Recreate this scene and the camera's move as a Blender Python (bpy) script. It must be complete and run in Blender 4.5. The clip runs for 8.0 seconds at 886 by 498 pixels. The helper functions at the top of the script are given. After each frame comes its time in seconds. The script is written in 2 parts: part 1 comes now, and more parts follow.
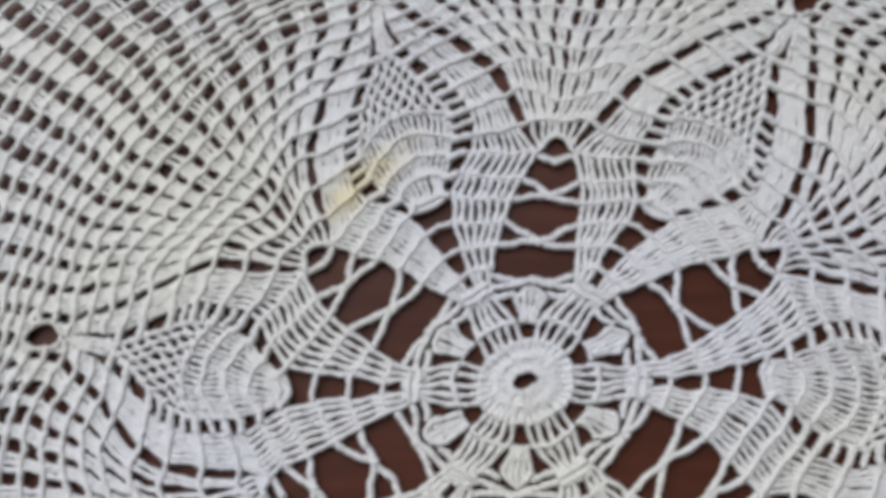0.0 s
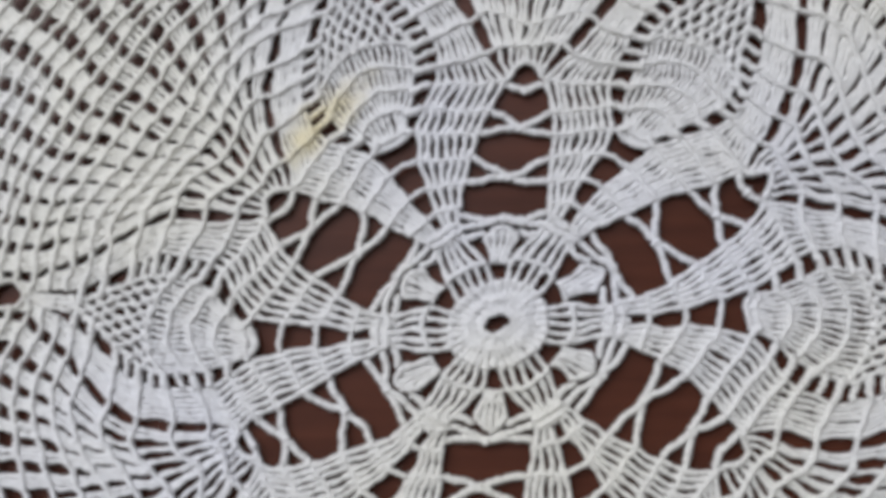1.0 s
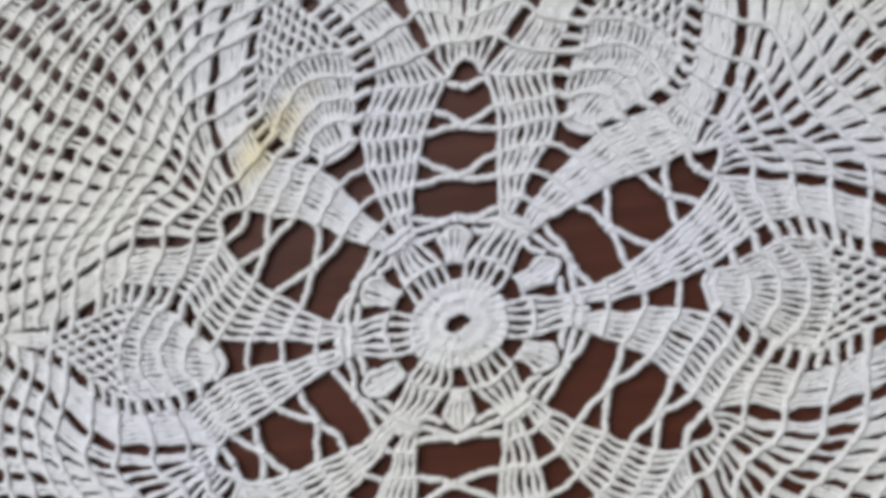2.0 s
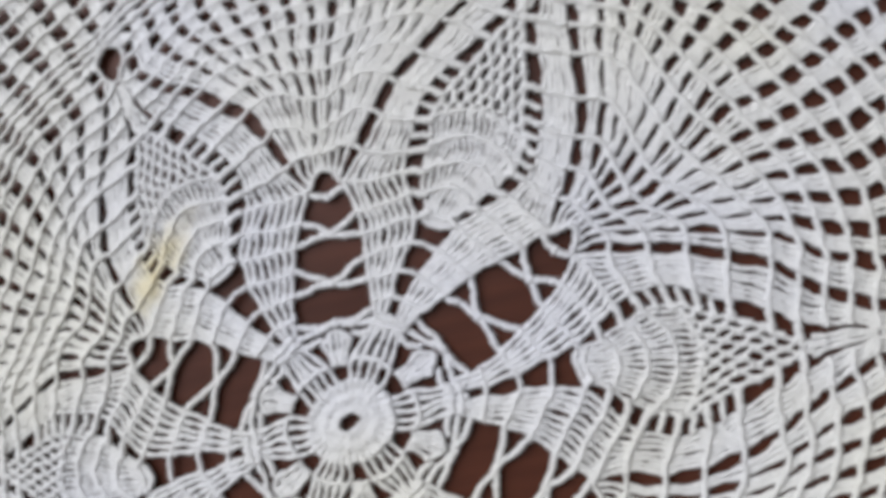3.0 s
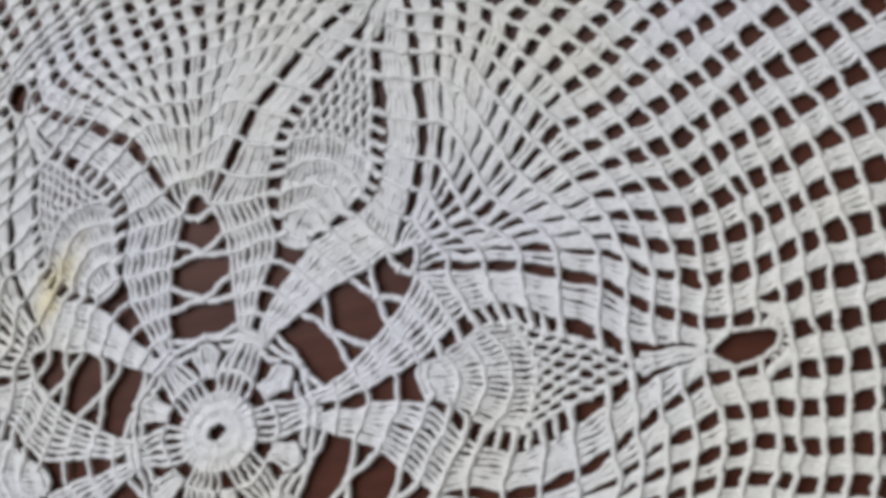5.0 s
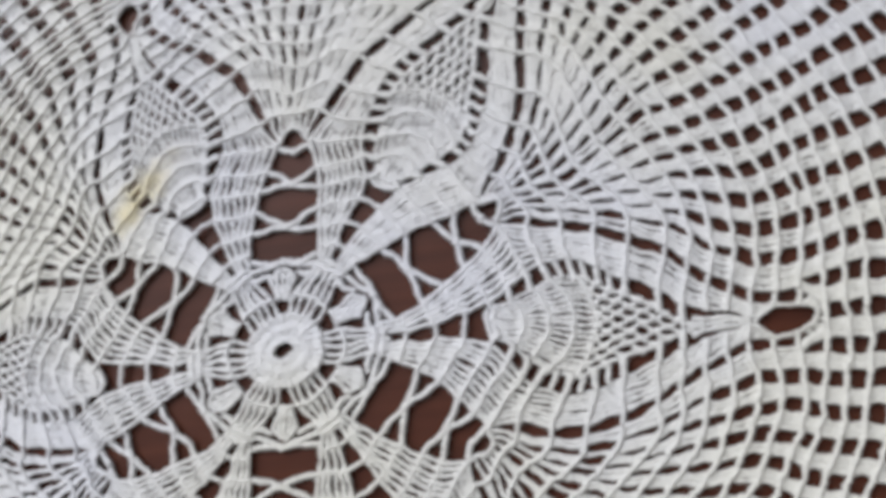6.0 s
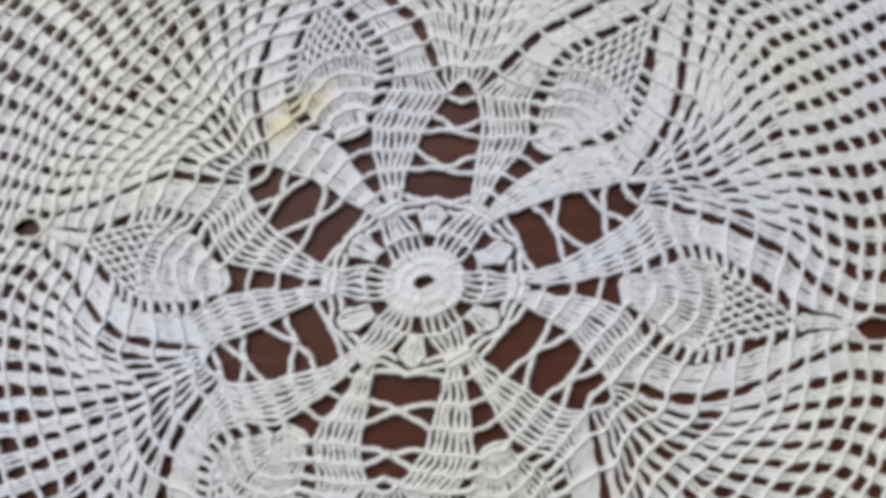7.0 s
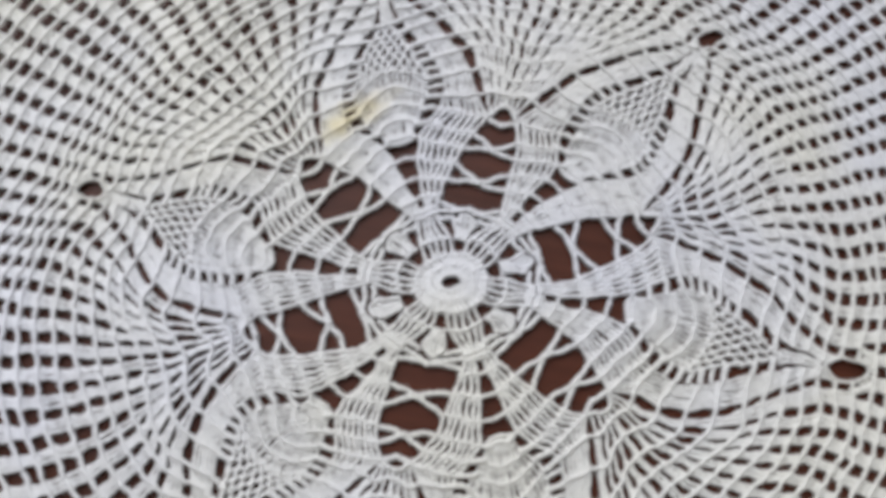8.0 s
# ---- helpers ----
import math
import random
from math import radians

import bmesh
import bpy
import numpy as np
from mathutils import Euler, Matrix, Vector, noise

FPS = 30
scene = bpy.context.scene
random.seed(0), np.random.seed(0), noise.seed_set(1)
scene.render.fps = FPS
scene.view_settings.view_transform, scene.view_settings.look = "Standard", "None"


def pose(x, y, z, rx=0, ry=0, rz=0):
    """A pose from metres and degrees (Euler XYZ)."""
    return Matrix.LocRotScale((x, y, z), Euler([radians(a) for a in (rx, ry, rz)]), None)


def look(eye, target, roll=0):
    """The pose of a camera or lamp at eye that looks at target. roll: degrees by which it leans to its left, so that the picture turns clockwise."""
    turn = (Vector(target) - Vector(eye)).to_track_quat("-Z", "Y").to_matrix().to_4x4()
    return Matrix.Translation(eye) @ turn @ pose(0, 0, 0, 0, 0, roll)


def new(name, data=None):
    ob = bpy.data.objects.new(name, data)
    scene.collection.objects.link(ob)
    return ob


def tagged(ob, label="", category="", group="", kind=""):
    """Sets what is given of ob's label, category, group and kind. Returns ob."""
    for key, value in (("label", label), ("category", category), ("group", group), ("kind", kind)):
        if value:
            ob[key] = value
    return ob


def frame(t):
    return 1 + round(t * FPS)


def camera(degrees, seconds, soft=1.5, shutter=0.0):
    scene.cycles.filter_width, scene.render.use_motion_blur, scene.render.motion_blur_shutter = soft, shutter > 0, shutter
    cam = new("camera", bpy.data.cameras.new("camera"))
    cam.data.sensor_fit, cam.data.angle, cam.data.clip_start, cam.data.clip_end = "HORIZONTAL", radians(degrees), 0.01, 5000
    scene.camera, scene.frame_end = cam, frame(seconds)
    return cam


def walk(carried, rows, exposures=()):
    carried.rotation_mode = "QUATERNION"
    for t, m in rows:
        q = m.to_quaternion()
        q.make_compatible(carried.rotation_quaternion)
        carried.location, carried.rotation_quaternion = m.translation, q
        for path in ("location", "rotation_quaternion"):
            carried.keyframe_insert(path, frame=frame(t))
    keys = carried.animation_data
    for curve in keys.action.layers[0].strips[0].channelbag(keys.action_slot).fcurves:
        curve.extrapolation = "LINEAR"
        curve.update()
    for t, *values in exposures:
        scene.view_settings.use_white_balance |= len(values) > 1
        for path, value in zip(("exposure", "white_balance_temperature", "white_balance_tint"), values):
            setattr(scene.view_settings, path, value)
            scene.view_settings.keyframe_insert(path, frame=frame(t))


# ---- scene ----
cam = camera(56.3, 8.0, soft=5.3, shutter=0.4)
PATH = [
    (0, (-0.01612, -0.00799, 0.14875), (-0.01502, 0.02386, 0.00000), 3.46),
    (0.5, (-0.00841, -0.00453, 0.14351), (-0.01164, 0.01755, 0.00000), -7.78),
    (1, (-0.00458, -0.00218, 0.14315), (-0.00912, 0.01323, 0.00000), -17.01),
    (1.2, (-0.00178, 0.00156, 0.14486), (-0.00845, 0.01337, 0.00000), -30.58),
    (2.3, (0.01768, 0.00752, 0.14368), (0.00355, 0.01297, 0.00000), -77.15),
    (2.5, (0.02666, 0.01479, 0.14451), (0.00755, 0.01583, 0.00000), -96.76),
    (3, (0.05123, 0.02616, 0.14564), (0.02396, 0.02695, 0.00000), -101.69),
    (3.5, (0.06900, 0.02680, 0.14587), (0.03709, 0.03063, 0.00000), -98.39),
    (4, (0.08252, 0.02221, 0.14284), (0.04629, 0.02831, 0.00000), -96.16),
    (4.5, (0.09006, 0.01620, 0.14018), (0.05062, 0.02558, 0.00000), -91.62),
    (4.7, (0.09342, 0.01685, 0.14026), (0.05205, 0.02544, 0.00000), -92.51),
    (5.8, (0.07754, 0.00216, 0.15456), (0.04087, 0.01721, 0.00000), -76.91),
    (6, (0.06634, 0.00208, 0.16216), (0.03490, 0.01725, 0.00000), -70.42),
    (6.5, (0.02354, -0.01014, 0.17447), (0.01280, 0.01289, 0.00000), -24.75),
    (7, (0.00346, -0.02109, 0.17673), (0.00363, 0.00784, 0.00000), 4.30),
    (7.5, (-0.00153, -0.02624, 0.18772), (0.00212, 0.01477, 0.00000), 10.69),
    (8, (-0.01306, -0.03615, 0.19140), (-0.00307, 0.00793, 0.00000), 23.22),
]
EXPOSURES = [(0.0, -0.31), (1.0, -0.29), (2.5, -0.14), (3.0, -0.14), (3.5, -0.25), (4.7, -0.24), (6.0, -0.13), (7.0, -0.12), (8.0, -0.12)]
walk(cam, [(t, look(eye, target, roll)) for t, eye, target, roll in PATH], EXPOSURES)

# ---- light: grey daylight from the sky and one large added lamp ----
world = bpy.data.worlds.new("world")
scene.world = world
world.use_nodes = True
sky = world.node_tree.nodes.new("ShaderNodeTexSky")
sky.sky_type, sky.sun_disc = "NISHITA", False
sky.sun_elevation, sky.sun_rotation = radians(40), radians(-40)
back = world.node_tree.nodes["Background"]
world.node_tree.links.new(sky.outputs["Color"], back.inputs["Color"])
back.inputs["Strength"].default_value = 0.12

# added area lamp standing for daylight; its window is unseen and assumed
added_daylight = new("added_daylight", bpy.data.lights.new("added_daylight", "AREA"))
added_daylight.data.shape, added_daylight.data.size, added_daylight.data.size_y = "RECTANGLE", 1.4, 1.0
added_daylight.data.energy, added_daylight.data.color = 29.8, (0.928, 0.947, 1.004)
added_daylight.matrix_world = look((-0.62, 0.63, 1.10), (-0.35, 0.0, 0.20))


# ---- materials ----
def material(name):
    m = bpy.data.materials.new(name)
    m.use_nodes = True
    return m, m.node_tree.nodes, m.node_tree.links, m.node_tree.nodes["Principled BSDF"]


def noise_node(nodes, links, scale, detail=4.0, source=None):
    n = nodes.new("ShaderNodeTexNoise")
    n.inputs["Scale"].default_value, n.inputs["Detail"].default_value = scale, detail
    if source:
        links.new(source, n.inputs["Vector"])
    return n


def ramp_node(nodes, links, source, stops):
    r = nodes.new("ShaderNodeValToRGB")
    while len(r.color_ramp.elements) < len(stops):
        r.color_ramp.elements.new(0.5)
    for e, (p, col) in zip(r.color_ramp.elements, stops):
        e.position, e.color = p, (*col, 1)
    links.new(source, r.inputs["Fac"])
    return r


def mix_node(nodes, links, fac, a, b, mode="MIX"):
    m = nodes.new("ShaderNodeMix")
    m.data_type, m.blend_type = "RGBA", mode
    for value, socket in ((fac, m.inputs[0]), (a, m.inputs[6]), (b, m.inputs[7])):
        if isinstance(value, (int, float)):
            socket.default_value = value
        elif isinstance(value, tuple):
            socket.default_value = (*value, 1)
        else:
            links.new(value, socket)
    return m.outputs[2]


def cotton_material():
    """Mercerised cotton: cool white, slightly warmer in random clouds, one tea stain."""
    m, nodes, links, bsdf = material("cotton_yarn")
    co = nodes.new("ShaderNodeTexCoord").outputs["Object"]
    cloud = noise_node(nodes, links, 14.0, 3.0, co)
    tint = ramp_node(nodes, links, cloud.outputs["Fac"], [(0.38, (0.695, 0.70, 0.735)), (0.62, (0.71, 0.70, 0.645))])
    fibre = noise_node(nodes, links, 1800.0, 3.0, co)
    grain = ramp_node(nodes, links, fibre.outputs["Fac"], [(0.3, (0.80, 0.80, 0.80)), (0.65, (1, 1, 1))])
    col = mix_node(nodes, links, 1.0, tint.outputs["Color"], grain.outputs["Color"], "MULTIPLY")
    # the stain: an oblong spot with a ragged edge
    place = nodes.new("ShaderNodeMapping")
    place.vector_type = "TEXTURE"
    place.inputs["Location"].default_value = (-0.0300, 0.0362, 0.0)
    place.inputs["Rotation"].default_value = (0, 0, radians(48))
    place.inputs["Scale"].default_value = (0.019, 0.0080, 0.02)
    links.new(co, place.inputs["Vector"])
    rag = noise_node(nodes, links, 220.0, 3.0, co)
    length = nodes.new("ShaderNodeVectorMath")
    length.operation = "LENGTH"
    links.new(place.outputs["Vector"], length.inputs[0])
    edge = nodes.new("ShaderNodeMath")
    edge.operation = "MULTIPLY_ADD"
    links.new(rag.outputs["Fac"], edge.inputs[0])
    edge.inputs[1].default_value = 0.7
    links.new(length.outputs["Value"], edge.inputs[2])
    spot = ramp_node(nodes, links, edge.outputs[0], [(0.35, (0.75, 0.75, 0.75)), (1.0, (0, 0, 0))])
    col = mix_node(nodes, links, spot.outputs["Color"], col, (0.70, 0.60, 0.30))
    links.new(col, bsdf.inputs["Base Color"])
    bsdf.inputs["Roughness"].default_value = 0.62
    bsdf.inputs["Sheen Weight"].default_value = 0.15
    bump = nodes.new("ShaderNodeBump")
    bump.inputs["Strength"].default_value, bump.inputs["Distance"].default_value = 0.5, 0.0002
    links.new(fibre.outputs["Fac"], bump.inputs["Height"])
    links.new(bump.outputs["Normal"], bsdf.inputs["Normal"])
    return m


def wood_material():
    """Dark reddish-brown varnished wood with fine grain along x."""
    m, nodes, links, bsdf = material("varnished_wood")
    co = nodes.new("ShaderNodeTexCoord").outputs["Object"]
    stretch = nodes.new("ShaderNodeMapping")
    stretch.inputs["Scale"].default_value = (9.0, 160.0, 160.0)
    stretch.inputs["Rotation"].default_value = (0, 0, radians(-8))
    links.new(co, stretch.inputs["Vector"])
    grain = noise_node(nodes, links, 3.0, 6.0, stretch.outputs["Vector"])
    cloud = noise_node(nodes, links, 25.0, 3.0, co)
    a = ramp_node(nodes, links, grain.outputs["Fac"], [(0.3, (0.052, 0.0160, 0.0092)), (0.7, (0.078, 0.025, 0.0138))])
    b = ramp_node(nodes, links, cloud.outputs["Fac"], [(0.3, (0.75, 0.75, 0.78)), (0.7, (1.15, 1.1, 1.05))])
    links.new(mix_node(nodes, links, 1.0, a.outputs["Color"], b.outputs["Color"], "MULTIPLY"), bsdf.inputs["Base Color"])
    bsdf.inputs["Roughness"].default_value = 0.45
    bsdf.inputs["Specular IOR Level"].default_value = 0.18
    bump = nodes.new("ShaderNodeBump")
    bump.inputs["Strength"].default_value, bump.inputs["Distance"].default_value = 0.15, 0.0002
    links.new(grain.outputs["Fac"], bump.inputs["Height"])
    links.new(bump.outputs["Normal"], bsdf.inputs["Normal"])
    return m


def plain_material(name, dark, light, scale, rough):
    m, nodes, links, bsdf = material(name)
    co = nodes.new("ShaderNodeTexCoord").outputs["Object"]
    n = noise_node(nodes, links, scale, 6.0, co)
    links.new(ramp_node(nodes, links, n.outputs["Fac"], [(0.3, dark), (0.7, light)]).outputs["Color"], bsdf.inputs["Base Color"])
    bsdf.inputs["Roughness"].default_value = rough
    return m


COTTON, WOOD = cotton_material(), wood_material()
PLASTER = plain_material("wall_plaster", (0.72, 0.71, 0.68), (0.80, 0.79, 0.76), 3.0, 0.9)
FLOOR = plain_material("floor_boards", (0.16, 0.09, 0.05), (0.26, 0.16, 0.09), 5.0, 0.5)


# ---- the unseen room, added to close the place ----
def mesh_object(name, bm, mat, parent=None, label=""):
    me = bpy.data.meshes.new(name)
    bm.to_mesh(me)
    bm.free()
    me.materials.append(mat)
    ob = new(name, me)
    ob.parent = parent
    return tagged(ob, label)


def box_bm(x0, y0, z0, x1, y1, z1, bevel=0.0, bm=None):
    bm = bm or bmesh.new()
    made = bmesh.ops.create_cube(bm, size=1.0, matrix=Matrix.Translation(((x0 + x1) / 2, (y0 + y1) / 2, (z0 + z1) / 2)) @ Matrix.Diagonal((x1 - x0, y1 - y0, z1 - z0, 1)))
    if bevel:
        edges = list({e for v in made["verts"] for e in v.link_edges})
        bmesh.ops.bevel(bm, geom=edges, offset=bevel, segments=3, affect="EDGES")
    return bm


TOP = 0.74
FLOOR_Z = -TOP
tagged(mesh_object("floor", box_bm(-2.2, -2.2, FLOOR_Z - 0.1, 2.2, 0.85, FLOOR_Z), FLOOR), "brown boarded floor of the room", "floor", kind="structure")
tagged(mesh_object("ceiling", box_bm(-2.2, -2.2, 1.76, 2.2, 0.85, 1.86), PLASTER), "plain white plastered ceiling", "ceiling", kind="structure")
tagged(mesh_object("wall_west", box_bm(-2.2, -2.0, FLOOR_Z, -2.0, 0.65, 1.76), PLASTER), "plain off-white plastered wall", "wall", kind="structure")
tagged(mesh_object("wall_east", box_bm(2.0, -2.0, FLOOR_Z, 2.2, 0.65, 1.76), PLASTER), "plain off-white plastered wall", "wall", kind="structure")
tagged(mesh_object("wall_south", box_bm(-2.2, -2.2, FLOOR_Z, 2.2, -2.0, 1.76), PLASTER), "plain off-white plastered wall", "wall", kind="structure")
# unseen wall; the opening is made up to sit behind the area lamp
wall_bm = box_bm(-2.2, 0.65, FLOOR_Z, -1.5, 0.85, 1.76)
box_bm(0.2, 0.65, FLOOR_Z, 2.2, 0.85, 1.76, bm=wall_bm)
box_bm(-1.5, 0.65, FLOOR_Z, 0.2, 0.85, 0.52, bm=wall_bm)
box_bm(-1.5, 0.65, 1.66, 0.2, 0.85, 1.76, bm=wall_bm)
tagged(mesh_object("wall_north", wall_bm, PLASTER), "plain off-white unseen wall with an opening added for the lamp", "wall", kind="structure")


# ---- the table ----
def build_table():
    table = tagged(new("table"), "dark reddish-brown varnished wooden table under the doily", "table")
    table.location = (0, 0, FLOOR_Z)
    mesh_object("tabletop", box_bm(-0.60, -0.40, TOP - 0.028, 0.60, 0.40, TOP - 0.0004, 0.004), WOOD, table)
    for sx in (-1, 1):
        for sy in (-1, 1):
            x, y = sx * 0.53, sy * 0.33
            mesh_object("leg", box_bm(x - 0.03, y - 0.03, 0.0, x + 0.03, y + 0.03, TOP - 0.028, 0.004), WOOD, table)
    return table


build_table()

# ---- the doily: yarn laid round by round, in millimetres ----
SPOKES = np.radians(np.arange(0, 361, 30.0))
# how far the hand-made cloth is pulled out of round, spoke by spoke, at eight radii: stretch and turn (degrees)
REACH = (9.0, 26.0, 42.0, 54.0, 66.0, 80.0, 96.0, 114.0)
STRETCH = np.array([
    (1.018, 1.038, 0.973, 0.895, 0.871, 0.917, 0.984, 1.012, 0.973, 0.912, 0.881, 0.938),
    (1.043, 1.052, 0.977, 0.873, 0.872, 0.908, 1.011, 1.022, 0.984, 0.910, 0.887, 0.928),
    (1.063, 1.033, 0.987, 0.853, 0.894, 0.893, 1.048, 1.000, 0.996, 0.896, 0.927, 0.912),
    (1.034, 1.010, 0.990, 0.876, 0.876, 0.857, 1.003, 0.921, 0.971, 0.833, 0.889, 0.869),
    (1.004, 1.018, 0.972, 0.945, 0.867, 0.887, 0.949, 0.982, 0.913, 0.855, 0.878, 0.922),
    (1.014, 1.059, 1.009, 0.945, 0.859, 0.861, 0.925, 0.980, 0.896, 0.884, 0.899, 0.944),
    (1.019, 1.041, 0.978, 0.903, 0.853, 0.861, 0.898, 0.996, 0.942, 0.910, 0.919, 0.966),
    (0.989, 1.016, 0.922, 0.882, 0.778, 0.841, 0.836, 0.981, 0.953, 0.916, 0.924, 0.967),
])
TURN = np.array([
    (0.8, -3.2, -4.2, -3.3, 0.8, 3.8, 4.0, 1.0, -3.0, -4.2, -0.0, 2.9),
    (1.4, -4.3, -5.1, -5.5, 0.5, 3.1, 3.7, 0.1, -4.1, -6.4, -1.0, 2.5),
    (2.4, -3.6, -7.2, -7.3, -0.5, 1.8, 2.9, -2.9, -5.7, -7.1, -3.2, 0.3),
    (-0.4, -1.9, -8.8, -7.4, -2.2, -0.2, 0.4, -5.4, -6.3, -6.7, -5.0, 0.8),
    (-1.0, -3.8, -6.6, -8.6, -3.7, -2.7, -1.7, -3.6, -5.7, -5.9, -4.9, -3.2),
    (-1.8, -1.9, -6.4, -9.7, -6.6, -0.9, -3.5, -4.7, -4.4, -4.9, -4.1, -2.9),
    (-1.7, -3.0, -6.1, -8.6, -8.5, -0.5, -4.0, -6.7, -5.1, -4.3, -3.2, 0.7),
    (-0.9, -3.1, -8.8, -7.6, -8.9, -2.5, -3.4, -9.4, -5.3, -4.2, -2.8, -0.1),
])


def round_spline(values, theta):
    """Smooth closed curve through twelve values, at the angles theta."""
    x = (np.asarray(theta) / (2 * np.pi) * 12) % 12
    i = np.floor(x).astype(int)
    f = x - i
    a, b, c, d = (values[(i + k) % 12] for k in (-1, 0, 1, 2))
    return b + 0.5 * f * (c - a + f * (2 * a - 5 * b + 4 * c - d + f * (3 * (b - c) + d - a)))


def lay(points, sector):
    """From the even pattern of one sixth (x along its pineapple, y across) to the cloth as it lies."""
    points = np.asarray(points, float)
    r = np.hypot(points[:, 0], points[:, 1])
    th = np.arctan2(points[:, 1], points[:, 0]) + sector * np.pi / 3
    s = [round_spline(v, th) for v in STRETCH]
    w = [np.radians(round_spline(v, th)) for v in TURN]
    f = [np.clip((r - a) / (b - a), 0, 1) for a, b in zip(REACH, REACH[1:])]
    scale = s[0] + sum((s[k + 1] - s[k]) * g for k, g in enumerate(f))
    turn = w[0] + sum((w[k + 1] - w[k]) * g for k, g in enumerate(f))
    out = np.stack([r * scale * np.cos(th + turn), r * scale * np.sin(th + turn)], -1)
    out[:, 0] += 0.25 * np.sin(out[:, 1] * 0.33 + out[:, 0] * 0.21) + 0.07 * np.sin(out[:, 1] * 1.7 + 0.3 * out[:, 0])
    out[:, 1] += 0.25 * np.sin(out[:, 0] * 0.36 - out[:, 1] * 0.19 + 1.0) + 0.07 * np.sin(out[:, 0] * 1.6 - 0.4 * out[:, 1])
    out[:, 0] += 0.22 * np.sin(out[:, 1] * 0.9 + 1.3) * np.sin(out[:, 0] * 0.63)
    out[:, 1] += 0.22 * np.sin(out[:, 0] * 0.8 + 0.4) * np.sin(out[:, 1] * 0.71 + 2.0)
    return out


def swell(xy):
    """Gentle rise and fall of the cloth on the table, mm."""
    return 0.35 * (1 + np.sin(xy[:, 0] * 0.11 + 0.6) * np.sin(xy[:, 1] * 0.13 + 1.1)) * 0.5


class Yarn:
    """Strands of yarn gathered into one mesh."""

    def __init__(self):
        self.verts, self.faces, self.count = [], [], 0

    def strand(self, p, radius, sides=5):
        n = len(p)
        t = np.gradient(p, axis=0)
        t /= np.linalg.norm(t, axis=1)[:, None] + 1e-9
        side = np.cross(t, (0, 0, 1.0))
        side /= np.linalg.norm(side, axis=1)[:, None] + 1e-9
        up = np.cross(side, t)
        a = np.arange(sides) * 2 * np.pi / sides
        rad = np.broadcast_to(radius, (n,))[:, None, None]
        ring = p[:, None] + rad * (np.cos(a)[None, :, None] * side[:, None] + np.sin(a)[None, :, None] * up[:, None])
        i, j = np.meshgrid(np.arange(n - 1), np.arange(sides), indexing="ij")
        k = (j + 1) % sides
        quads = np.stack([i * sides + j, i * sides + k, (i + 1) * sides + k, (i + 1) * sides + j], -1).reshape(-1, 4)
        self.verts.append(ring.reshape(-1, 3))
        self.faces.append(quads + self.count)
        self.count += n * sides

    def twist(self, xy, z, radius, spread, pitch, sides=5, phase=0.0):
        """Two plies wound round each other along a line."""
        run = np.r_[0, np.cumsum(np.hypot(*np.diff(xy, axis=0).T))]
        t = np.gradient(xy, axis=0)
        t /= np.linalg.norm(t, axis=1)[:, None] + 1e-9
        side = np.stack([t[:, 1], -t[:, 0]], -1)
        for ply in (0, np.pi):
            a = run / pitch * 2 * np.pi + ply + phase
            p = np.c_[xy + side * (np.cos(a) * spread)[:, None], z + np.sin(a) * spread * 0.8]
            self.strand(p, radius, sides)

    def cord(self, points, sector, radius=0.44, lift=1.08, step=0.55, spread=0.24, pitch=2.1, waver=0.7):
        """The chain edge along a round."""
        xy = lay(even(points, step), sector)
        run = np.arange(len(xy)) * step
        t = np.gradient(xy, axis=0)
        t /= np.linalg.norm(t, axis=1)[:, None] + 1e-9
        a, b, c = (random.random() * 6 for _ in range(3))
        fade = np.minimum(1, np.minimum(run, run[::-1]) / 1.0)
        xy = xy + np.stack([t[:, 1], -t[:, 0]], -1) * (waver * fade * (0.13 * np.sin(run * 1.5 + a) + 0.11 * np.sin(run * 2.9 + b)))[:, None]
        beads = radius * (1 + 0.16 * np.sin(run * 3.9 + c) + 0.08 * np.sin(run * 1.3 + a))
        self.twist(xy, swell(xy) + lift + 0.12 * np.sin(run * 1.9 + b), beads, spread, pitch, 5, random.random() * 6)

    def chain(self, points, sector, lift=0.55):
        """A free chain of stitches over a gap."""
        self.cord(points, sector, 0.52, lift, 0.5, 0.25, 1.7, 0.4)

    def post(self, p0, p1, sector, radius=0.33, lift=0.50):
        """One upright stitch between two rounds."""
        p0, p1 = np.asarray(p0, float), np.asarray(p1, float)
        j = np.array([random.uniform(-0.09, 0.09), random.uniform(-0.09, 0.09)])
        p0 = p0 + [random.uniform(-0.13, 0.13), random.uniform(-0.13, 0.13)]
        p1 = p1 + [random.uniform(-0.13, 0.13), random.uniform(-0.13, 0.13)]
        radius *= random.uniform(0.88, 1.12)
        f = np.linspace(0, 1, 7)[:, None]
        xy = lay(p0 + (p1 - p0) * f + j * np.sin(f * np.pi), sector)
        z = swell(xy) + lift + 0.10 * np.sin(f[:, 0] * np.pi) + random.uniform(-0.08, 0.08)
        length = np.hypot(*(xy[-1] - xy[0])) + 0.1
        self.twist(xy, z, radius * (1 + 0.20 * np.cos(f[:, 0] * 2 * np.pi) + 0.10 * np.sin(f[:, 0] * 9 + j[0] * 20)), 0.13, length / 1.1, 5, random.random() * 6)

    def block(self, a0, a1, b0, b1, count, sector, radius=0.33, lift=0.50):
        """A group of posts from the line a0-a1 to the line b0-b1."""
        a0, a1, b0, b1 = (np.asarray(v, float) for v in (a0, a1, b0, b1))
        for k in range(count):
            f = (k + 0.5) / count
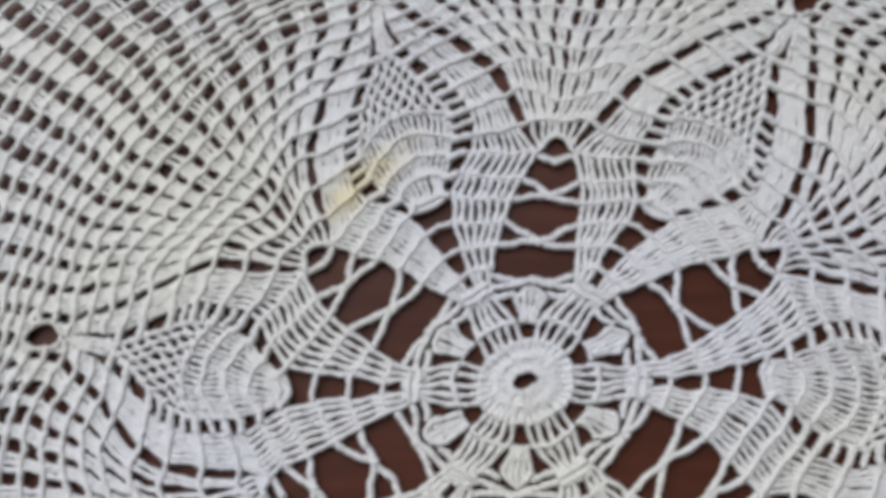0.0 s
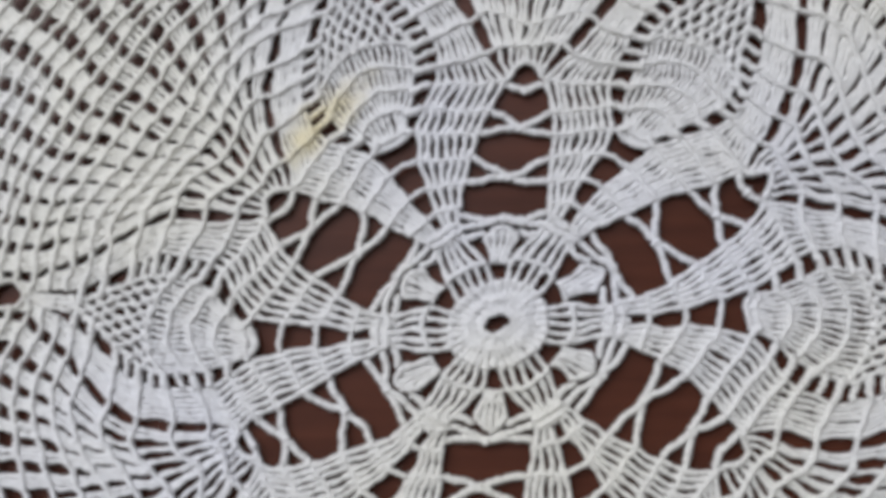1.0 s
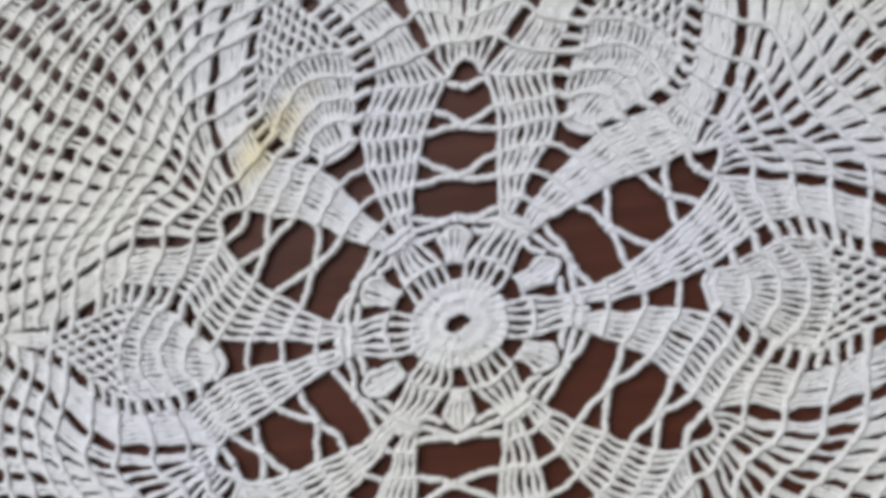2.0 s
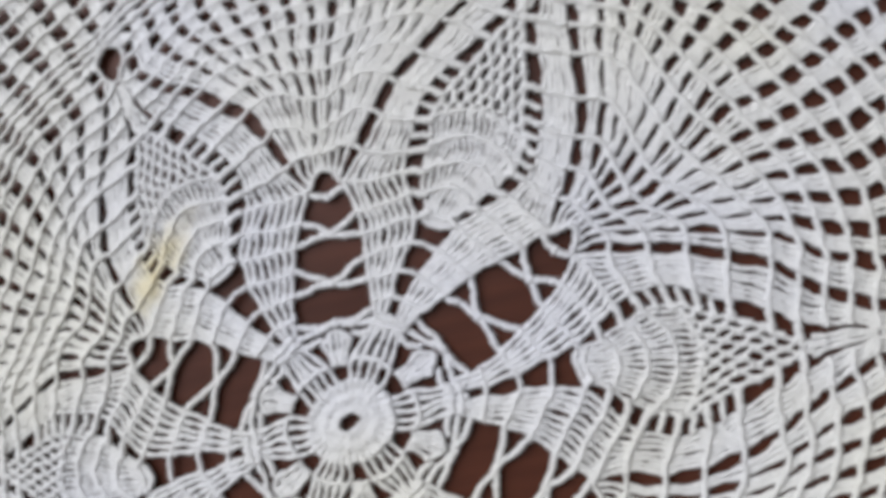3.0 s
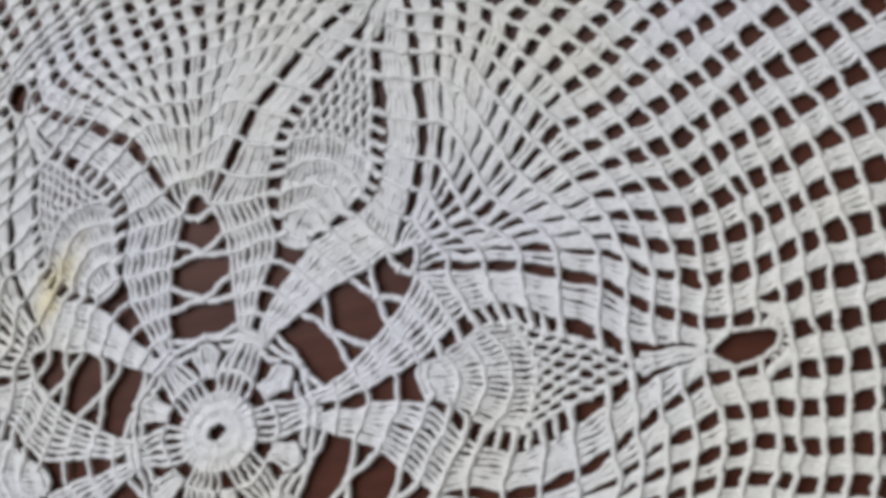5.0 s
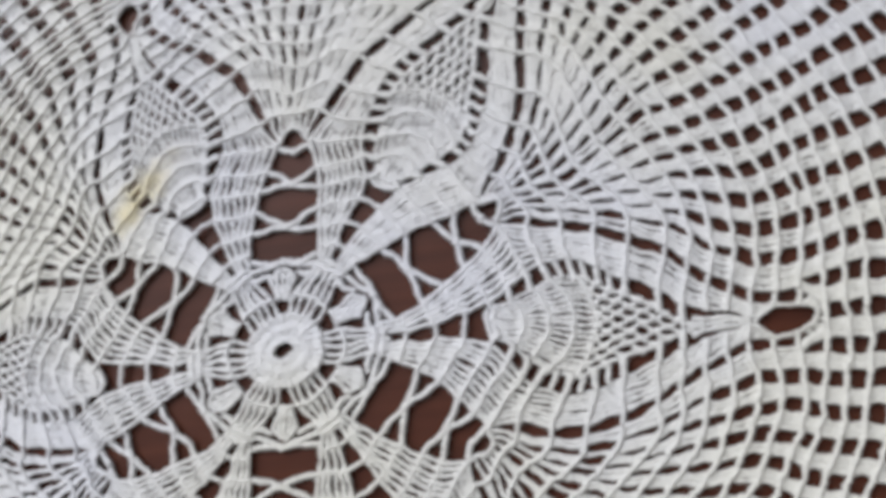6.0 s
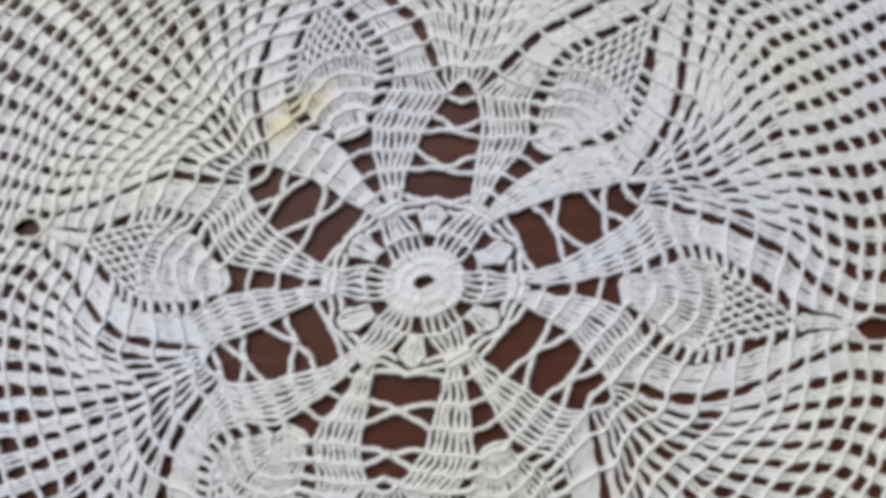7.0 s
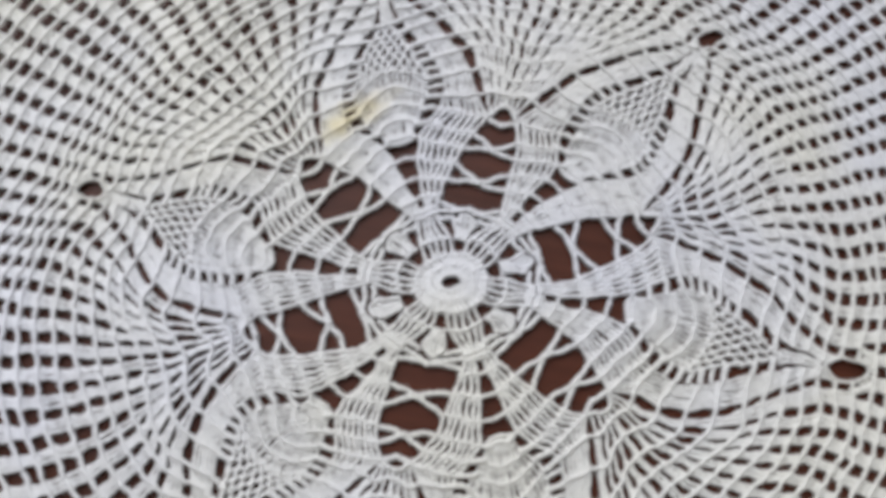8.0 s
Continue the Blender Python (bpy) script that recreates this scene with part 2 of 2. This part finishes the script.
            self.post(a0 + (a1 - a0) * f, b0 + (b1 - b0) * f, sector, radius, lift)

    def part(self, name, parent, label=""):
        me = bpy.data.meshes.new(name)
        v, f = np.concatenate(self.verts) * 0.001, np.concatenate(self.faces)
        me.vertices.add(len(v))
        me.vertices.foreach_set("co", v.astype(np.float32).ravel())
        me.loops.add(f.size)
        me.loops.foreach_set("vertex_index", f.astype(np.int32).ravel())
        me.polygons.add(len(f))
        me.polygons.foreach_set("loop_start", np.arange(0, f.size, 4, dtype=np.int32))
        me.polygons.foreach_set("use_smooth", np.ones(len(f), dtype=bool))
        me.update(calc_edges=True)
        me.materials.append(COTTON)
        ob = new(name, me)
        ob.parent = parent
        return tagged(ob, label)


def even(points, step):
    """The polyline with points at even steps, rounded at its corners."""
    p = np.asarray(points, float)
    run = np.r_[0, np.cumsum(np.hypot(*np.diff(p, axis=0).T))]
    n = max(3, int(run[-1] / step) + 1)
    x = np.linspace(0, run[-1], n)
    return np.stack([np.interp(x, run, p[:, 0]), np.interp(x, run, p[:, 1])], -1)


def polar(r, degrees):
    return np.array([r * math.cos(radians(degrees)), r * math.sin(radians(degrees))])


def flip(p, sign):
    return np.asarray(p, float) * (1, sign)


# inner (C) and outer (D) edge of the solid band on one side of a pineapple, round by round
C = np.array([(19.0, 0.6), (25.0, 0.9), (30.3, 1.6), (35.8, 2.3), (40.8, 3.6), (44.9, 6.9), (48.7, 10.3), (52.0, 12.2), (57.5, 13.1), (63.2, 12.0), (68.4, 9.5), (74.1, 6.2), (78.1, 3.9), (82.1, 2.7), (86.0, 1.8), (89.8, 1.0)])
D = np.array([(18.6, 2.8), (24.0, 5.2), (27.9, 7.6), (32.4, 10.7), (36.6, 14.0), (40.3, 17.3), (44.7, 21.9), (50.8, 20.6), (56.6, 19.8), (62.6, 18.5), (68.3, 16.0), (74.5, 12.5), (78.3, 9.7), (82.0, 7.3), (85.7, 5.5), (89.3, 3.3)])
AXIS = {4: 41.4, 5: 47.6, 6: 52.6, 7: 57.8, 8: 62.5, 9: 67, 10: 71.4, 11: 75.5, 12: 79.3, 13: 82.8, 14: 86.2}
SHELL_EDGE = {4: (42.2, 3.0), 5: (45.0, 4.9), 6: (48.8, 7.5), 7: (52.8, 9.2), 8: (58.2, 10.0)}
COLUMNS = 7
# how much looser (+) or tighter (-) each fan is worked than the even pattern
LOOSE = (0.0, 0.0, -0.03, 0.02, 0.03, 0.02)


FAN_RADII = (53.0, 55.6, 59.2, 63.8, 68.5, 73.0, 77.4, 81.8, 86.0, 90.2, 94.3, 98.3, 102.2)
# ribs on half a fan where it begins, round by round
FAN_RIBS = {6: 3, 7: 3, 8: 4, 9: 5, 10: 6}


def fan_radius(n):
    return FAN_RADII[n - 6] if n <= 18 else 102.2 + 3.9 * (n - 18)


def fan_row(n):
    """One round over half a fan, from the ladder beside the pineapple to the fan's middle."""
    end = polar(fan_radius(n), 30)
    if n == 6:
        start, way = D[6], np.array([0.3, 1.0])
    elif n <= 15:
        start, way = D[n] + (0.2, 2.0), np.array([0.10 + 0.03 * (n - 7), 1.0])
    elif n <= 17:
        start, way = np.array([93.6 + 4.6 * (n - 16), 5.5 + 0.2 * (n - 16)]), np.array([0.25, 1.0])
    else:
        start, way = np.array([103.5 + 4.4 * (n - 18), 0.0]), np.array([0.05, 1.0])
    d = np.linalg.norm(end - start)
    near, far = (0.36, 0.36) if n < 10 else (0.33, 0.42)
    p1 = start + way / np.linalg.norm(way) * d * near
    p2 = end + np.array([0.5, -math.cos(radians(30))]) * d * far
    t = np.linspace(0, 1, 41)[:, None]
    return (1 - t) ** 3 * start + 3 * t * (1 - t) ** 2 * p1 + 3 * t * t * (1 - t) * p2 + t**3 * end


def along(curve, f):
    run = np.r_[0, np.cumsum(np.hypot(*np.diff(curve, axis=0).T))]
    x = np.clip(f, 0, 1) * run[-1]
    return np.array([np.interp(x, run, curve[:, 0]), np.interp(x, run, curve[:, 1])])


def medallion(doily):
    """The wheel in the middle, its ring of post groups and the six small shells."""
    y = Yarn()
    y.cord([polar(2.3, a) for a in np.linspace(0, 360, 41)], 0, 0.42, 0.95)
    y.cord([polar(8.1, a) for a in np.linspace(0, 360, 61)], 0, 0.34, 0.8)
    hub = y.part("medallion", doily, "round solid wheel with a small centre hole")
    for k in range(3):
        y = Yarn()
        y.post(polar(2.8, 40 + 5 * k), polar(8.6, 38 + 4 * k), 0, 0.34, 0.98)
        y.part("seam_stitch", hub)
    for k in range(36):
        a = k * 10
        y = Yarn()
        y.post(polar(2.0, a), polar(5.2, a), 0, 0.52, 0.95)
        y.post(polar(4.8, a + 1), polar(8.2, a), 0, 0.78, 0.78)
        y.part("spoke_stitch", hub)
    for s in range(6):
        for k in range(5):
            y = Yarn()
            a = -20 + 40 * k / 4
            y.post(polar(8.3, a * 1.1), polar(12.6, a * 0.88), s, 0.44, 0.6)
            y.part("ring_stitch", hub)
        y = Yarn()
        y.cord([polar(12.7, a) for a in np.linspace(-18, 18, 15)], s, 0.42, 0.95)
        for k in range(3):
            y.post(polar(13.0, (k - 1) * 8), polar(19.2, (k - 1) * 3.0), s, 0.50)
            y.post(polar(18.4, (k - 1) * 4.5), polar(21.8, (k - 1) * 5.5), s, 0.58, 0.7)
        y.cord([polar(19.2, a) for a in np.linspace(-9, 9, 7)], s, 0.46, 1.1)
        y.cord([polar(20.8, a) for a in np.linspace(-8, 8, 7)], s, 0.46, 1.1)
        tagged(y.part("spoke_knot", hub, "posts drawn together at the foot of a pineapple"), kind="stuff")
        y = Yarn()
        for k in range(5):
            y.post(polar(12.8 + random.uniform(-0.4, 0.3), 30 + (k - 2) * 2.6), polar(18.9 - 0.40 * (k - 2) ** 2, 30 + (k - 2) * 3.9), s, 0.50, random.uniform(0.45, 0.95))
        y.cord([polar(12.5, 30 + a) for a in np.linspace(-8, 8, 5)], s, 0.40, 0.8)
        y.cord([polar(19.2 - 0.030 * a * a, 30 + a) for a in np.linspace(-9, 9, 7)], s, 0.42, 0.95)
        tagged(y.part("small_shell", hub, "small solid shell of stitches"), kind="stuff")
        for sign in (-1, 1):
            y = Yarn()
            y.chain([polar(18.6, 30 + sign * 9), polar(17.8, 30 + sign * 15), polar(18.6, 30 + sign * 26)], s)
            y.post(polar(12.7, 30 + sign * 14), polar(18.8, 30 + sign * 22), s, 0.50)
            y.part("link", hub)
    return hub


def rung(a, b, sector, parent, radius=0.40):
    """A short chain over a ladder eyelet."""
    y = Yarn()
    y.cord([a, b], sector, radius, 1.0)
    return y.part("rung", parent)


def pineapple(doily, s):
    """One pineapple: shell, net, and the solid band that runs round it."""
    rows, edge = {}, {}
    for n in range(4, 15):
        b = np.array(SHELL_EDGE[n]) if n in SHELL_EDGE else C[n] - (0.0, 2.8)
        b[1] = max(b[1], 0.4)
        f = np.linspace(-1, 1, 25)
        rows[n] = np.stack([AXIS[n] - (AXIS[n] - b[0]) * f**2, b[1] * f], -1)
        edge[n] = b
    y = Yarn()
    for n in (4, 5, 6, 7):
        count = (9, 14, 18, 18)[n - 4]
        for k in range(count):
            f = (k + 0.5) / count
            y.post(along(rows[n], f), along(rows[n + 1], f), s, (0.44, 0.41, 0.40, 0.40)[n - 4])
    foot = rows[4] * (1, 0.92) - (1.5, 0.0)
    for k in range(9):
        f = (k + 0.5) / 9
        y.post(along(foot, f), along(rows[4], f), s, 0.46)
    y.cord(foot, s, 0.42, 0.8)
    for n in (4, 5, 6, 7, 8):
        y.cord(rows[n], s, 0.38, 0.95)
    shell = tagged(y.part("pineapple", doily, "pointed solid shell with a net tip"), kind="stuff")
    y = Yarn()
    def half_width(x):
        return max(0.3, np.interp(x, C[7:, 0], C[7:, 1]) - 2.9)

    pitch, across = 2.15, 2.35
    for k in range(9):
        x0, x1 = 62.6 + pitch * k, 62.6 + pitch * (k + 1)
        for m in range(-6, 7):
            v = (m + 0.5 * (k % 2)) * across
            if abs(v) > half_width(x0) + 0.4:
                continue
            bow = 0.036 * (1 - k / 10) * v * v
            for w in (v - across / 2, v + across / 2):
                w = np.clip(w, -half_width(x1), half_width(x1))
                y.post((x0 - bow, v), (x1 - 0.036 * (1 - (k + 1) / 10) * w * w, w), s, 0.43, 0.75)
            y.post((x0 - bow - 0.7, v), (x0 - bow + 0.7, v), s, 0.50, 0.85)
    for v in (-1.3, 0.0, 1.3):
        y.post((80.5 - 0.5 * abs(v), v), (84.8, v * 0.7), s, 0.44)
        y.post((84.6, v * 0.7), (89.8, v * 0.35), s, 0.44)
    tagged(y.part("net", shell, "fine diamond net"), kind="stuff")
    for sign in (1, -1):
        for n in range(4, 15):
            if C[n][1] > 3:
                rung(flip(edge[n] - (0.0, 1.0), sign), flip(C[n], sign), s, shell, 0.62)
            if 7 <= n <= 9:
                rung(flip((edge[n] + edge[n + 1]) / 2 - (0.0, 0.8), sign), flip((C[n] + C[n + 1]) / 2, sign), s, shell, 0.45)
        y = Yarn()
        dense = (s, sign) in ((1, -1), (0, -1), (2, 1))
        for n in range(15):
            wide = np.linalg.norm(D[n + 1] - C[n + 1])
            count, thick = (max(3, int(round(wide / (1.2 if dense else 1.5)))), 0.52 if dense else 0.50) if n < 6 else (max(4, int(round(wide / 1.0))), 0.46)
            y.block(flip(C[n], sign), flip(D[n], sign), flip(C[n + 1], sign), flip(D[n + 1], sign), count, s, thick, 0.62 if n < 6 else 0.50)
            y.cord([flip(C[n + 1], sign), flip(D[n + 1], sign)], s, *((0.40, 0.86) if n < 6 and not dense else (0.44, 1.05)))
        tagged(y.part("edge_band", shell, "solid band of upright stitches"), kind="stuff")
        for n in range(7, 16):
            rung(flip(D[n], sign), flip(D[n] + (0.2, 2.0), sign), s, shell)
        for n in (16, 17):
            rung(flip((93.6 + 4.2 * (n - 16), 3.0), sign), flip(fan_row(n)[0], sign), s, shell)
        rung(flip((91.2, 0.8), sign), flip(C[15], sign), s, shell)
    for n in (1, 2, 3):
        rung(flip(C[n], 1), flip(C[n], -1), s, shell)
    y = Yarn()
    y.cord([np.array([96.2 + 5.5 * math.cos(a), 3.0 * math.sin(a)]) for a in np.linspace(0, 2 * math.pi, 33)], s, 0.30)
    for a in np.linspace(-62, 62, 9):
        p = np.array([96.2 + 5.5 * math.cos(radians(a)), 3.0 * math.sin(radians(a))])
        y.post(p, (103.6 + 0.06 * abs(a) / 10, a * 0.085), s, 0.40)
    for sign in (1, -1):
        for k in range(3):
            y.post(C[15] * (1, sign) + (D[15] - C[15]) * (1, sign) * (k + 0.5) / 3, (92.0 + 0.9 * k, sign * (1.8 + 0.5 * k)), s, 0.40)
    tagged(y.part("eyelet", shell, "oval eyelet edge at the tip"), kind="stuff")


def fan(doily, s):
    """The fan between two pineapples: its rounds, and ribs with square eyelets between them."""
    y = Yarn()
    last = 17
    rows = {n: fan_row(n) for n in range(6, last + 1)}
    rounds = sorted(rows)
    halves = ((1, s), (-1, s + 1))
    for sign, sec in halves:
        for n in rounds:
            y.cord(rows[n] * (1, sign), sec, *((0.34, 0.86) if s == 1 else (0.44, 1.05)))
    web = y.part("fan", doily, "fan of solid ribs with square eyelets")
    for j in range(COLUMNS + 1):
        for sign, sec in halves:
            y = Yarn()
            for n, after in zip(rounds, rounds[1:]):
                ribs = FAN_RIBS.get(n, COLUMNS)
                if j > ribs:
                    continue
                unit = 1 / (ribs + 0.5)
                slack = ((0.12 if s == 1 else 0.25) if n < 10 else 0.15 if n < 12 else 0.19 if n < 14 else 0.24) + LOOSE[s] * (n > 6) + random.uniform(-0.06, 0.05)
                f0 = (j + (slack if j else 0.0)) * unit
                f1 = min(1.0, (j + 1 - slack) * unit)
                a0, a1, b0, b1 = along(rows[n], f0), along(rows[n], f1), along(rows[after], f0), along(rows[after], f1)
                count = max(1, int(round(np.linalg.norm(b1 - b0) / (1.2 if n < 7 else 1.1 if n < 10 else 1.0))))
                y.block(a0 * (1, sign), a1 * (1, sign), b0 * (1, sign), b1 * (1, sign), count, sec, 0.40 if n < 7 else 0.47 if n < 10 else 0.50)
            y.part("rib", web)


def other(p):
    """The place across the gap that mirrors p."""
    return polar(np.hypot(*p), 60 - math.degrees(math.atan2(p[1], p[0])))


def bridges(doily, s):
    """The chains that cross the gap between two pineapples."""
    for mid, rounds in ((21.0, (0.2, 0.65)), (29.5, (2, 3)), (40.5, (4, 5)), (47.6, (6,))):
        y = Yarn()
        knot = polar(mid, 30)
        for n in rounds:
            lo = int(n)
            d = D[lo] + (D[min(lo + 1, 15)] - D[lo]) * (n - lo)
            if mid > 46:
                d = d - (0.6, 0.6)
            for p in (d, other(d)):
                bow = (p + knot) / 2 + np.array([random.uniform(-0.4, 0.4), random.uniform(-0.4, 0.4)])
                y.chain([p, bow, knot], s)
        y.chain([knot + polar(-0.7, 30), knot + polar(0.7, 30)], s, 0.8)
        y.part("chain_bridge", doily, "crossed chains of free yarn")


def rim(doily, s):
    """The outer rounds of one sixth."""
    y = Yarn()
    last = 31
    rows = {n: fan_row(n) for n in range(17, last + 1)}
    for sign in (1, -1):
        for n in range(18, last + 1):
            y.cord(rows[n] * (1, sign), s, 0.44, 1.08, 0.75)
        count = COLUMNS + 1
        unit = 1 / (count + 0.5)
        for n in range(17, last):
            for j in range(count + 1):
                slack = 0.26 + LOOSE[s if sign > 0 else s - 1] + random.uniform(-0.06, 0.05)
                f0, f1 = (j + slack) * unit, min(1.0, (j + 1 - slack) * unit)
                g0, g1 = f0, f1
                if n == 17:
                    g0, g1 = max(0.0, (f0 - unit) / (1 - unit)), max(0.0, (f1 - unit) / (1 - unit))
                    if j == 0:
                        g0, g1 = 0.0, 0.02
                a0, a1, b0, b1 = along(rows[n], g0), along(rows[n], g1), along(rows[n + 1], f0), along(rows[n + 1], f1)
                y.block(a0 * (1, sign), a1 * (1, sign), b0 * (1, sign), b1 * (1, sign), 4, s, 0.52)
    tagged(y.part("rim", doily, "outer mesh of ribs and square eyelets"), kind="stuff")


def build_doily():
    doily = tagged(new("crochet_doily"), "round white cotton crochet doily with a yellow stain", "doily")
    medallion(doily)
    for s in range(6):
        pineapple(doily, s)
        fan(doily, s)
        bridges(doily, s)
    for s in range(6):
        rim(doily, s)
    return doily


build_doily()
